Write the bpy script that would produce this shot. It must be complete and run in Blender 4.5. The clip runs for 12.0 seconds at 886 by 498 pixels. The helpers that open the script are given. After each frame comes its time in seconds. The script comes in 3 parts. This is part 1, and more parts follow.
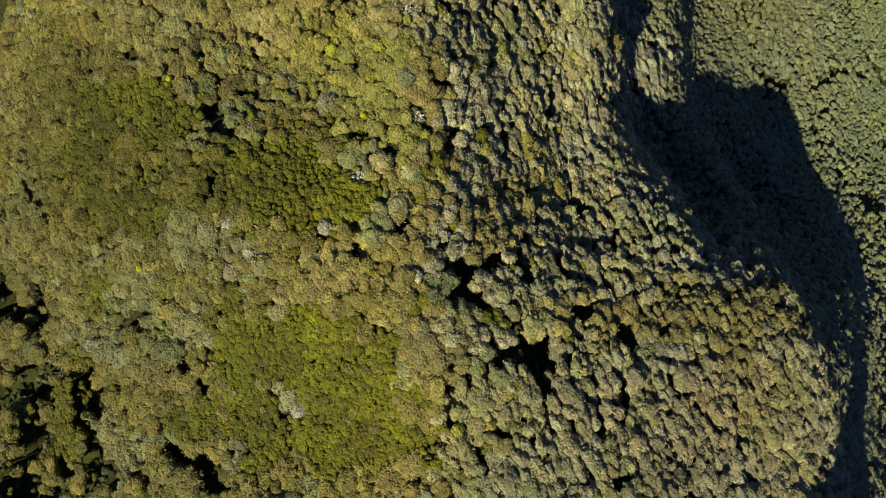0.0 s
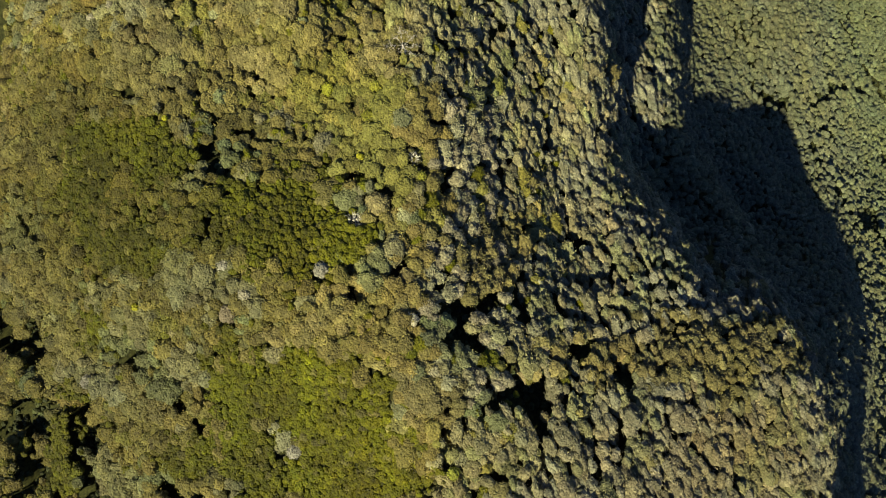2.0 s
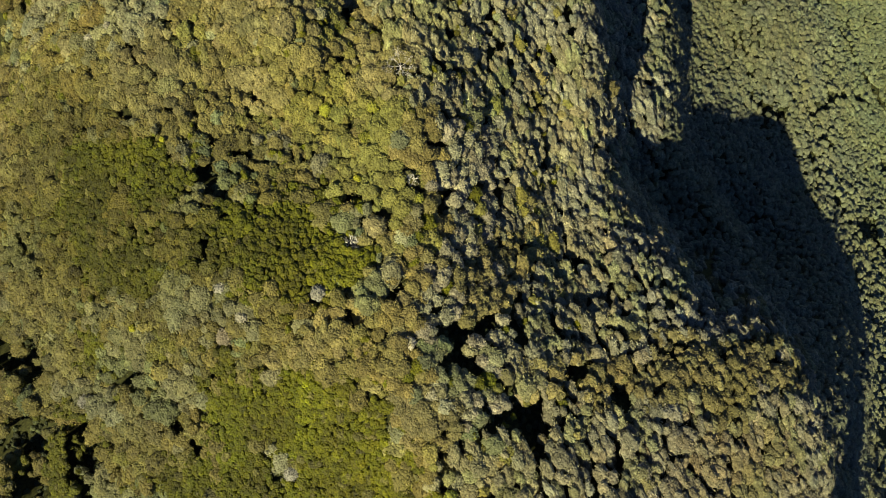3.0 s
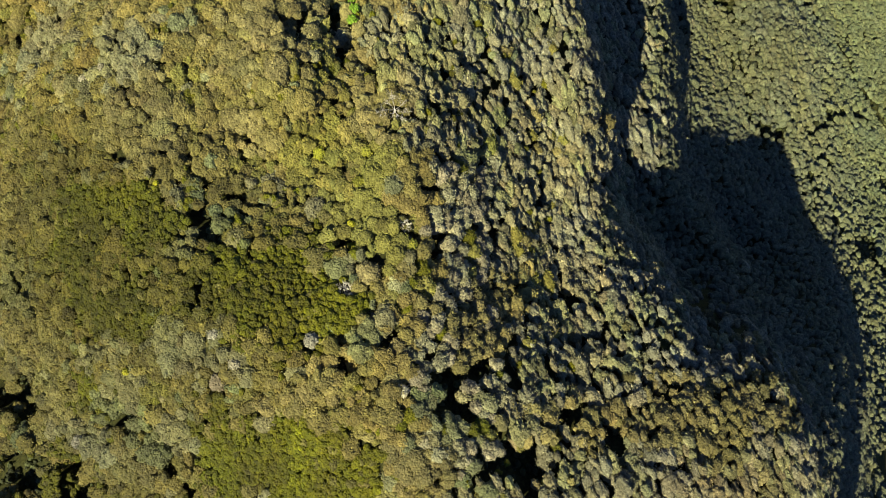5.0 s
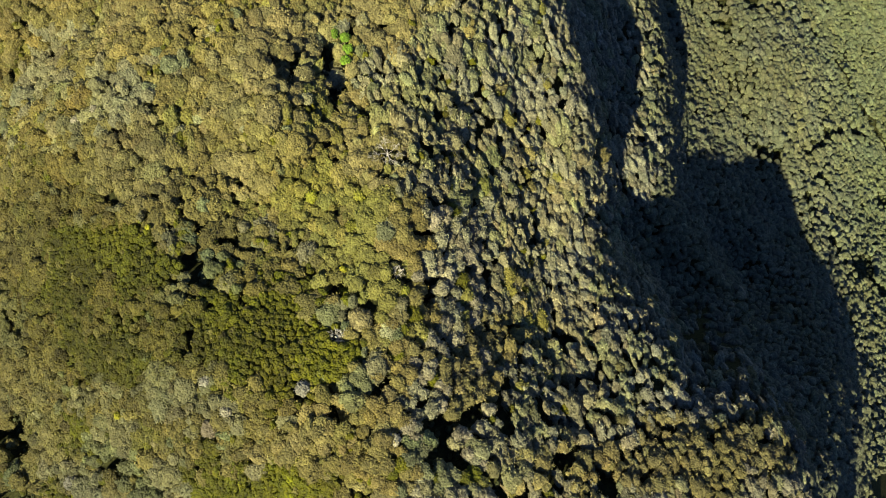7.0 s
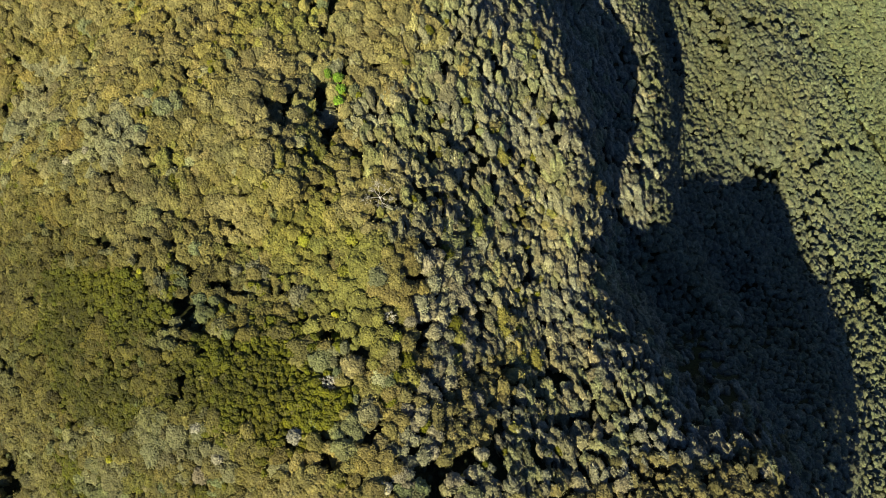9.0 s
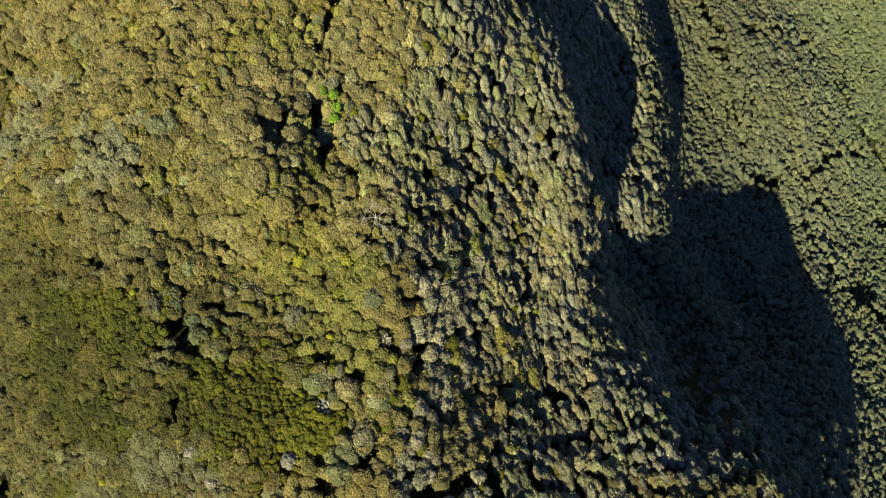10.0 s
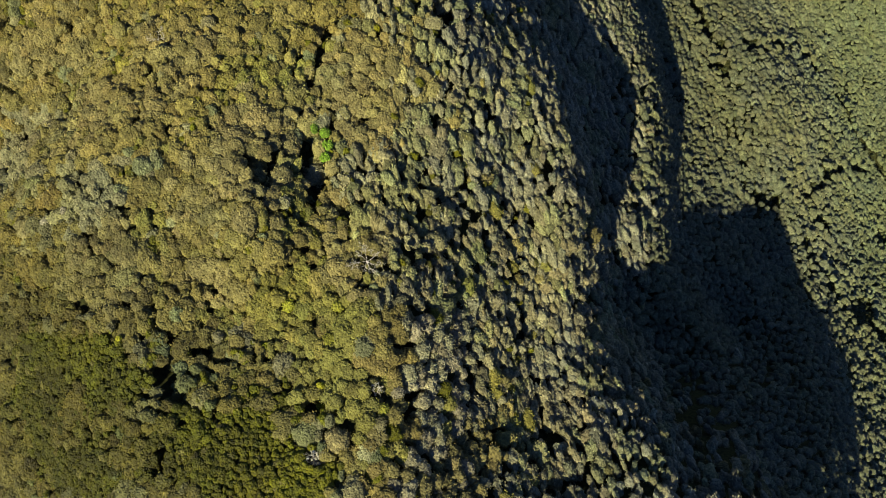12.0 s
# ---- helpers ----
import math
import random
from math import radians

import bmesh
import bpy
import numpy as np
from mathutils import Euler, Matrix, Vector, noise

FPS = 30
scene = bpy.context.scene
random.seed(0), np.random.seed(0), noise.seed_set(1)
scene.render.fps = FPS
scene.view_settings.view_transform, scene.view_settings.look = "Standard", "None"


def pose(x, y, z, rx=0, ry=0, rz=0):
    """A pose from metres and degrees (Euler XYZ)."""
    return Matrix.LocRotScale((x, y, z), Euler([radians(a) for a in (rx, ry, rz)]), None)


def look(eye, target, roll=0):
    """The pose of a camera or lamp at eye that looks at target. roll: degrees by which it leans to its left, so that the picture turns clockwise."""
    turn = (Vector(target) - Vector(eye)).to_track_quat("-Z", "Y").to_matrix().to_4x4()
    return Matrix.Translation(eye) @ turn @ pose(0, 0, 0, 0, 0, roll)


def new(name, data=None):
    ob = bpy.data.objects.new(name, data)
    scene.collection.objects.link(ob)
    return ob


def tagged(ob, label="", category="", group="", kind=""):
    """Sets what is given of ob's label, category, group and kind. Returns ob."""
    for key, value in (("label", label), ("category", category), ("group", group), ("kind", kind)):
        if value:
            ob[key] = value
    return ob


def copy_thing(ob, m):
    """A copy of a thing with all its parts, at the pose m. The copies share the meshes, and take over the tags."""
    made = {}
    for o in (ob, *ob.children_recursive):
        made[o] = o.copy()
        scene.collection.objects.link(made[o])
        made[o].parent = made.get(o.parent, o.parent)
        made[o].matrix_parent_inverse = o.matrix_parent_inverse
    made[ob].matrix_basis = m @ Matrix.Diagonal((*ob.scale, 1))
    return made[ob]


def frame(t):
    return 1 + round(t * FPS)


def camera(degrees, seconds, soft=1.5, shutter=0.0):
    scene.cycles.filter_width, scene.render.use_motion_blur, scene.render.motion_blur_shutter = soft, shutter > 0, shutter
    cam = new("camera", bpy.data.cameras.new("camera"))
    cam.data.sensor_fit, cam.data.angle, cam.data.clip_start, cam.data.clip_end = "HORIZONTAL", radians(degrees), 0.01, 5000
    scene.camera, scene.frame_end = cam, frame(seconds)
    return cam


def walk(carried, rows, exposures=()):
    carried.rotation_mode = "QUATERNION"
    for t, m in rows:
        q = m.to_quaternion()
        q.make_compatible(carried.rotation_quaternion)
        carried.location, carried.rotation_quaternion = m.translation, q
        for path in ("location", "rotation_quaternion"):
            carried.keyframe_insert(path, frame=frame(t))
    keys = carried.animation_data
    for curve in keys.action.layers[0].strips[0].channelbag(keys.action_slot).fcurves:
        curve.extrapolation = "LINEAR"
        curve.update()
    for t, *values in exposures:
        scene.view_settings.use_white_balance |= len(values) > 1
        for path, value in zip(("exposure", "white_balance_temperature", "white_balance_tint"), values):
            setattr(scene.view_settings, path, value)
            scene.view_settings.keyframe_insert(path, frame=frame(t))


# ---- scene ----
cam = camera(62.3, 12.0, soft=0.9)
METRES, EYE, TILT, LEAN, TURN = 54.0, 150.0, -90.0, 0.0, 0.0
ROWS = [
    (0.0, 0.0, 0.0, 0.0, 0.0, 0.0, -0.0),
    (0.5, 0.0027, 0.0008, 0.0328, 0.01, 0.01, -0.01),
    (1.0, 0.0058, 0.0022, 0.0702, 0.01, 0.01, -0.04),
    (1.5, 0.0093, 0.0033, 0.1065, 0.01, 0.01, -0.06),
    (2.0, 0.0133, 0.0043, 0.1468, 0.0, 0.0, -0.07),
    (2.5, 0.0183, 0.0053, 0.1849, 0.02, -0.01, -0.09),
    (3.0, 0.0236, 0.0065, 0.2268, 0.02, -0.02, -0.11),
    (5.0, 0.0475, 0.0108, 0.3903, 0.07, -0.05, -0.21),
    (5.5, 0.0532, 0.012, 0.4302, 0.06, -0.07, -0.23),
    (6.0, 0.0602, 0.0136, 0.4733, 0.06, -0.08, -0.25),
    (6.5, 0.0666, 0.015, 0.513, 0.06, -0.09, -0.28),
    (7.0, 0.0735, 0.0167, 0.5561, 0.06, -0.1, -0.31),
    (9.0, 0.1007, 0.0254, 0.7212, 0.09, -0.18, -0.36),
    (9.5, 0.1074, 0.0371, 0.7607, 0.11, -0.25, -0.38),
    (10.0, 0.1141, 0.0528, 0.8038, 0.1, -0.33, -0.38),
    (10.5, 0.1201, 0.0669, 0.8445, 0.1, -0.39, -0.4),
    (11.0, 0.1267, 0.0827, 0.8888, 0.12, -0.45, -0.41),
    (11.5, 0.133, 0.0972, 0.9303, 0.14, -0.51, -0.43),
    (12.0, 0.1399, 0.1134, 0.9744, 0.14, -0.55, -0.45),
]
walk(cam, [(t, pose(0, 0, EYE, TILT, LEAN, TURN) @ pose(METRES * x, METRES * y, METRES * z, 90 + pitch, roll, yaw)) for t, x, y, z, yaw, pitch, roll in ROWS],
     exposures=[(0.0, 0.38, 6650, 7), (3.0, 0.46, 6600, 8), (6.0, 0.70, 6500, 9), (9.0, 0.60, 6500, 9), (12.0, 0.45, 6500, 9)])


# ---- light: a clear sky and one sun, 55 degrees high, shining from the ridge into the valley ----
SUN_AZ, SUN_EL = radians(229.3), radians(55.3)
to_sun = Vector((math.cos(SUN_EL) * math.cos(SUN_AZ), math.cos(SUN_EL) * math.sin(SUN_AZ), math.sin(SUN_EL)))
world = bpy.data.worlds.new("sky")
scene.world = world
world.use_nodes = True
sky = world.node_tree.nodes.new("ShaderNodeTexSky")
sky.sky_type, sky.sun_disc = "NISHITA", False
sky.ozone_density, sky.dust_density = 8.0, 0.0
sky.sun_elevation, sky.sun_rotation = SUN_EL, radians(90.0) - SUN_AZ
backdrop_light = world.node_tree.nodes["Background"]
backdrop_light.inputs["Strength"].default_value = 0.043
deep_blue = world.node_tree.nodes.new("ShaderNodeVectorMath")
deep_blue.operation = "MULTIPLY"
deep_blue.inputs[1].default_value = (0.88, 1.0, 1.5)
world.node_tree.links.new(sky.outputs["Color"], deep_blue.inputs[0])
world.node_tree.links.new(deep_blue.outputs["Vector"], backdrop_light.inputs["Color"])
sun = new("sun", bpy.data.lights.new("sun", "SUN"))
sun.data.energy, sun.data.angle, sun.data.color = 5.0, radians(0.53), (1.0, 0.945, 0.70)
sun.matrix_world = look(to_sun * 400, (0, 0, 0))


# ---- noise fields over the plan ----
def lattice(ix, iy, seed):
    n = (ix.astype(np.int64) * 374761393 + iy.astype(np.int64) * 668265263 + seed * 1442695041) & 0xFFFFFFFF
    n = ((n ^ (n >> 13)) * 1274126177) & 0xFFFFFFFF
    return ((n ^ (n >> 16)) & 0xFFFF) / 65535.0


def field(x, y, size, seed):
    """Smooth noise from 0 to 1 with features about size metres wide."""
    x, y = np.asarray(x, float) / size, np.asarray(y, float) / size
    turn = 0.6 + 0.37 * seed
    x, y = x * math.cos(turn) - y * math.sin(turn) + seed * 7.3, x * math.sin(turn) + y * math.cos(turn)
    ix, iy = np.floor(x), np.floor(y)
    u, v = x - ix, y - iy
    u, v = u * u * (3 - 2 * u), v * v * (3 - 2 * v)
    a = lattice(ix, iy, seed) * (1 - u) + lattice(ix + 1, iy, seed) * u
    b = lattice(ix, iy + 1, seed) * (1 - u) + lattice(ix + 1, iy + 1, seed) * u
    return a * (1 - v) + b * v


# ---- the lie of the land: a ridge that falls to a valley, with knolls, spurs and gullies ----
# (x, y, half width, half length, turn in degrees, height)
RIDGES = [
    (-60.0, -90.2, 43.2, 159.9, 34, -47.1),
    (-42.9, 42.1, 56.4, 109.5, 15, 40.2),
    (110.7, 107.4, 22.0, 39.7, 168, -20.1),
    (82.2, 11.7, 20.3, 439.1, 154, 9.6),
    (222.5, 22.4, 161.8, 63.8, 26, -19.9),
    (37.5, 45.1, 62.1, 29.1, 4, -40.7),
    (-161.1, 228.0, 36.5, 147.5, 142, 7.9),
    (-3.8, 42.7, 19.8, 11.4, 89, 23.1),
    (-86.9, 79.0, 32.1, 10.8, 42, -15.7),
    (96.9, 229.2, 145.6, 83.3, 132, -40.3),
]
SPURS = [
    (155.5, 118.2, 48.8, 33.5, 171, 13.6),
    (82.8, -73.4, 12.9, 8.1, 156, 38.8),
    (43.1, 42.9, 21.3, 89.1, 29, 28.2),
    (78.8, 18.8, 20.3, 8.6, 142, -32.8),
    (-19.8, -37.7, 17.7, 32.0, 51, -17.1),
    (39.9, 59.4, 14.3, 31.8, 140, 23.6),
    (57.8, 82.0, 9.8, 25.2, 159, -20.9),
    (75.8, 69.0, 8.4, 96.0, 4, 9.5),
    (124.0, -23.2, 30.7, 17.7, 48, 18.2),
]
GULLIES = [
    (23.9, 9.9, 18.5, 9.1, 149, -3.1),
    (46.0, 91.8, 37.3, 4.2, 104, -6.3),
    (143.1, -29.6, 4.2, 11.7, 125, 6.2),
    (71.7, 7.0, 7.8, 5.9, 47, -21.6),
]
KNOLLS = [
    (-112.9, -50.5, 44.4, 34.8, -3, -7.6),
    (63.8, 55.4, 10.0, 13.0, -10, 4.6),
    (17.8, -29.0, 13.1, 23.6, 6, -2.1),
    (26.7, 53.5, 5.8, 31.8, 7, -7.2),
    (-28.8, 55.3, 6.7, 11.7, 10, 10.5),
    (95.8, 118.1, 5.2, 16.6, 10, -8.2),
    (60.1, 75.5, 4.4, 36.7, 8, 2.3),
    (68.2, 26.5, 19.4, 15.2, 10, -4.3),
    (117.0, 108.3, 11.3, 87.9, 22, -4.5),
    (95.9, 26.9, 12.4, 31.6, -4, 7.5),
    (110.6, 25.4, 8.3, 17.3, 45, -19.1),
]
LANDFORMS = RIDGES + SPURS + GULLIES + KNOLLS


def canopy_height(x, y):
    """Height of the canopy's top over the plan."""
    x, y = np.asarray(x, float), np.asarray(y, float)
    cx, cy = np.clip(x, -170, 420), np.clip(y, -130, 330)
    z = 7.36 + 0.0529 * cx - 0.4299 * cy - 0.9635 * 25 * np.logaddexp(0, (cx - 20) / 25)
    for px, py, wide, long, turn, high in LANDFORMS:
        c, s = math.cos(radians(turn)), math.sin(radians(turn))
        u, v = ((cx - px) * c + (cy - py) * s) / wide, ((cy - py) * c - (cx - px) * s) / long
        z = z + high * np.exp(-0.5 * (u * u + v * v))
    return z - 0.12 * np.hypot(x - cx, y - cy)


# Hollows where the canopy is broken: (x, y, x, y, radius)
GAPS_RIDGE = [
    (-93.6, 14.6, -86.8, 6.9, 1.1), (-97.9, -12.6, -91.4, -21, 1.8), (-46.2, 27.6, -43.6, 24.6, 0.7), (-45.4, 32.8, -44.8, 32.4, 0.5),
    (-39.5, 31.9, -38.8, 31.4, 0.7), (-73.7, 37.3, -72.9, 36, 0.6), (-62.2, 39.7, -61.5, 39.1, 0.8), (-14.7, 0.3, -13.8, -0.5, 0.9),
    (-16, 4, -15.8, 3.2, 0.7), (-7.9, 4.5, -7.4, 3.8, 0.9), (-44.5, 13.5, -44.1, 10.3, 0.5), (-19, 22, -15.6, 21.1, 0.5),
]
GAPS_FLANK = [
    (1.7, -2.0, 4.8, -6.1, 1.3), (4.3, -4.6, 9.5, -3.1, 0.9), (2.9, -8.3, 6.0, -9.4, 1.0), (15.0, -17.4, 20.9, -18.6, 1.1),
    (14.3, -19.7, 20.4, -23.5, 1.4), (23.4, -21.6, 26.0, -20.8, 0.9), (31.8, -7.3, 34.8, -9.8, 1.0), (9.7, -18.0, 11.3, -20.9, 0.6),
    (36.4, 1.3, 37.3, 1.3, 0.8), (30.1, -5.1, 30.8, -6.2, 0.6), (18.3, -29.0, 20.0, -31.5, 0.6), (29.7, -34.3, 30.4, -35.2, 0.7),
    (5.3, -24.1, 6.2, -24.5, 0.6), (27.8, -28.4, 29.6, -30.0, 0.7), (18.8, -33.4, 18.3, -34.8, 0.5), (28.1, -13.1, 27.8, -16.1, 0.7),
    (35.9, -15.2, 37.3, -16.7, 0.6), (-5.7, -4.7, -3.7, -4.0, 0.6), (-15.6, -0.4, -13.0, -1.9, 0.6), (23.2, -14.4, 27.3, -14.0, 0.5),
    (20.2, -26.0, 20.5, -27.8, 0.5), (1.5, -31.4, 4.4, -33.2, 0.6), (1.1, -26.8, 3.0, -28.2, 0.5), (35.2, -26.6, 35.7, -30.4, 0.6),
    (18.0, -20.4, 20.7, -26.0, 0.5), (12.5, -13.9, 15.6, -16.4, 0.5),
    (0.7, 22.6, 0.9, 20.4, 1), (-2.1, 33.2, -0.3, 32.5, 0.5), (18, 10.9, 19.3, 9.9, 0.8),
]
GAPS_NORTH = [
    (-20.4, 73.2, -18.8, 61.4, 1.3), (-30.6, 68.2, -26.9, 65, 1.1), (-21.7, 101.1, -18, 96.2, 1.1), (-17.8, 92.4, -21.6, 83.8, 0.7),
    (6.2, 106.6, 6.6, 96.3, 1), (-91.4, 76.4, -88.3, 73.2, 0.7), (-24.1, 92.1, -23.9, 87.2, 0.7), (-43.7, 90.7, -43, 88.8, 0.8),
    (-45.7, 86.4, -45, 85.8, 0.7), (15.4, 84.6, 16.2, 83.9, 1), (26.9, 74.4, 27.5, 72.3, 0.9),
]
GAPS_VALLEY = [
    (161.7, 147.5, 183.4, 154.2, 1.7), (183.4, 154.2, 198.1, 151.2, 2.6), (198.1, 151.2, 203.9, 142.8, 2.4), (218.1, 132.1, 224.9, 126.3, 2.1),
    (224.9, 126.3, 228.5, 113.7, 1.8), (232.2, 111.2, 247.9, 102, 2.8), (247.9, 102, 259.6, 89.8, 2.9), (120.1, 159.3, 123, 142.9, 2.6),
    (123, 142.9, 129.8, 138.6, 1.8), (142.8, 142.2, 152.6, 142, 1.9), (186.7, 86.6, 204.3, 89.8, 2.5), (222.1, 93.1, 232.9, 90.9, 1.8),
    (123.3, 128.6, 127, 127.8, 1.8), (134.2, 112.7, 135.3, 111.5, 1),
]
GAPS_SLOPE = [
    (135.9, 73.1, 142.7, 69.9, 3), (138.2, 67.3, 149.6, 72.8, 1.9), (167.2, 75.3, 184.8, 80.8, 1.8), (179.1, 64.1, 185.8, 61.7, 2.1),
    (165.5, 53.5, 171.9, 46, 2), (174.2, 41, 185.1, 25.9, 1.8), (192.2, 20.5, 210.2, 22.9, 3.3), (206.1, 16.9, 213.9, 6.4, 3.2),
    (236.2, 57, 246.3, 55.6, 2.7),
]
GAPS_SOUTHWEST = [
    (-98.8, -10.7, -91.6, -10.5, 2.1), (-100.2, -15.2, -98.8, -15.2, 1.7), (-90.6, -16.0, -88.0, -18.4, 2.1), (-92.2, -19.8, -88.7, -24.5, 2.0),
    (-89.4, -26.4, -82.9, -27.1, 1.3), (-75.2, -24.8, -75.2, -26.2, 0.9), (-96.7, -33.6, -95.7, -36.0, 2.1), (-79.6, -31.1, -72.5, -30.5, 1.7),
    (-79.6, -33.4, -72.8, -34.6, 2.3), (-80.1, -38.2, -76.2, -41.3, 1.8), (-94.5, -39.4, -93.1, -44.0, 2.1), (-95.0, -47.6, -92.6, -52.0, 2.3),
    (-76.0, -44.8, -71.6, -45.4, 1.2), (-77.3, -48.4, -71.4, -49.9, 1.8), (-66.8, -9.7, -65.4, -9.9, 1.0), (-62.5, -13.6, -61.6, -13.8, 0.8),
    (-54.8, -23.1, -51.0, -23.5, 0.9), (-47.9, -25.6, -47.4, -27.8, 0.8), (-56.4, -39.5, -54.9, -43.7, 1.3), (-51.9, -41.8, -44.5, -43.4, 0.9),
    (-49.1, -46.4, -43.0, -46.8, 1.0), (-65.9, -47.0, -61.8, -47.6, 1.1), (-81.3, -28.8, -76.6, -29.6, 0.9), (-96.1, -25.0, -92.9, -22.4, 0.8),
    (-88.5, -39.6, -87.8, -43.6, 0.8),
]
GAPS = GAPS_RIDGE + GAPS_FLANK + GAPS_NORTH + GAPS_VALLEY + GAPS_SLOPE + GAPS_SOUTHWEST


def gap_depth(x, y):
    """1 inside a hollow, 0 well outside of it."""
    wob = (field(x, y, 1.7, 31) - 0.5) * 1.4 + (field(x, y, 5.0, 32) - 0.5) * np.where(x > 110, 4.0, 0.8)
    best = np.full(np.shape(x), 9.0)
    for ax, ay, bx, by, r in GAPS:
        dx, dy = bx - ax, by - ay
        k = np.clip(((x - ax) * dx + (y - ay) * dy) / (dx * dx + dy * dy + 1e-6), 0, 1)
        best = np.minimum(best, (np.hypot(x - ax - k * dx, y - ay - k * dy) + wob) - r)
    # below the south-west shoulder the growth is open, with many dark hollows
    open_growth = np.clip((-73 - x) / 3, 0, 1) * np.clip((-9 - (x + 97) * 0.85 - y) / 3, 0, 1)
    best = np.minimum(best, np.where(open_growth > 0, (1.02 - 0.5 * open_growth + 0.4 * olive_share(x, y) - field(x, y, 4.2, 91)) * 7, 9.0))
    return np.clip(1 - best / 1.6, 0, 1)


# Stands of one kind of growth: (x, y, half width, half length)
STANDS = {}
STANDS["olive"] = [
    (-74.5, 25.3, 7.4, 5.2), (-58.5, 26.7, 5.8, 4.0), (-60.2, 9.4, 7.6, 4.7), (-70.8, 14.8, 4.4, 4.6), (-35.3, 14.0, 10.1, 5.9),
    (-27.4, 20.2, 6.0, 5.1), (-23.1, 9.1, 6.3, 4.4), (-34.5, -18.4, 7.2, 5.6), (-18.0, -18.0, 9.6, 6.0), (-18.1, -31.2, 11.3, 9.2),
    (-8.8, -33.8, 4.4, 5.7), (-48.2, -33.6, 7.4, 3.9), (-37.1, -35.3, 5.5, 8.9), (-84.7, -38.5, 4.0, 9.8), (-71.3, -7.8, 3.8, 3.5),
    (-40.1, -10.5, 2.2, 2.4),
]
STANDS["grey"] = [
    (-91.7, 13.2, 8.4, 7.5), (-48.9, -0.5, 8.0, 4.6), (-58.8, -9.7, 6.0, 4.0), (-49.9, 23.3, 3.0, 2.7), (-74.7, -19.8, 6.1, 3.8),
    (-47.8, -18.3, 5.1, 3.7), (-27.9, -31.2, 2.1, 3.9), (-31.3, -27.4, 2.2, 2.4), (-69.9, -41.5, 6.2, 4.1), (-40.6, -39.9, 4.2, 3.1),
    (-35.6, -0.3, 2.8, 3.1), (-90.7, 73.3, 6.6, 7.2), (-65.1, 60.0, 7.3, 6.9), (-66.3, 0.4, 5.0, 2.9),
]
STANDS["teal"] = [
    (-62.5, -14.4, 4.8, 3.0), (-54.3, -19.8, 4.6, 3.5), (-45.2, 26.9, 3.0, 2.5), (-14.5, 4.9, 3.5, 1.8), (-67.2, -11.7, 2.8, 1.9),
    (2.0, -6.4, 3.8, 2.6), (-21.5, 72.6, 1.6, 3.1),
]
STANDS["tan"] = [
    (-92.2, 28.7, 11.1, 5.2), (-87.4, 0.2, 7.3, 9.2), (-81.6, -11.8, 4.2, 7.3), (-19.3, -2.7, 6.6, 4.0), (-3.5, -18.1, 4.9, 5.1),
    (-10.3, 49.1, 5.7, 5.6), (-35.6, 46.8, 6.0, 5.6), (-60.3, 47.0, 7.5, 5.9), (-60.8, -24.8, 5.8, 3.4), (-84.3, 95.1, 14.4, 6.5),
    (-61.1, 78.9, 13.8, 6.7), (-32.0, 71.6, 11.1, 7.0), (-46.1, 90.7, 6.7, 6.2), (-8.3, 85.2, 9.5, 11.3), (-39.0, 60.2, 8.3, 5.7),
    (13.0, 9.1, 7.7, 5.7), (58.9, -14.0, 24.9, 6.6), (8.0, -0.9, 4.1, 2.8),
]
STANDS["lime"] = [
    (-22.8, 41.1, 7.4, 6.4), (-12.5, 40.8, 4.2, 7.2), (-13.3, 28.5, 6.1, 4.1), (-36.7, 39.2, 3.8, 3.7), (-2.3, 21.2, 2.4, 2.0),
    (-81.4, 17.0, 3.4, 4.8), (-50.3, 56.6, 2.3, 3.6), (-20.7, 43.4, 7.4, 4.4), (-29.2, 86.7, 6.8, 3.6), (-54.8, -9.5, 3.3, 2.3),
]
KINDS = ["heath", "forest", "valley", "olive", "grey", "teal", "tan", "lime"]
# Base colours of the leaves; the valley's extra blue stands in for haze
TONES = {
    "heath": (0.184, 0.153, 0.040), "forest": (0.238, 0.222, 0.120), "valley": (0.168, 0.172, 0.086), "olive": (0.122, 0.118, 0.003),
    "grey": (0.210, 0.194, 0.088), "teal": (0.168, 0.174, 0.070), "tan": (0.202, 0.170, 0.056), "lime": (0.190, 0.174, 0.036),
}


def crest_x(y):
    """Where the ridge's top turns into its steep flank."""
    return np.interp(y, (-60, -30, 0, 25, 48, 66, 100), (0, 1, -3, -1, -6, -15, -11))


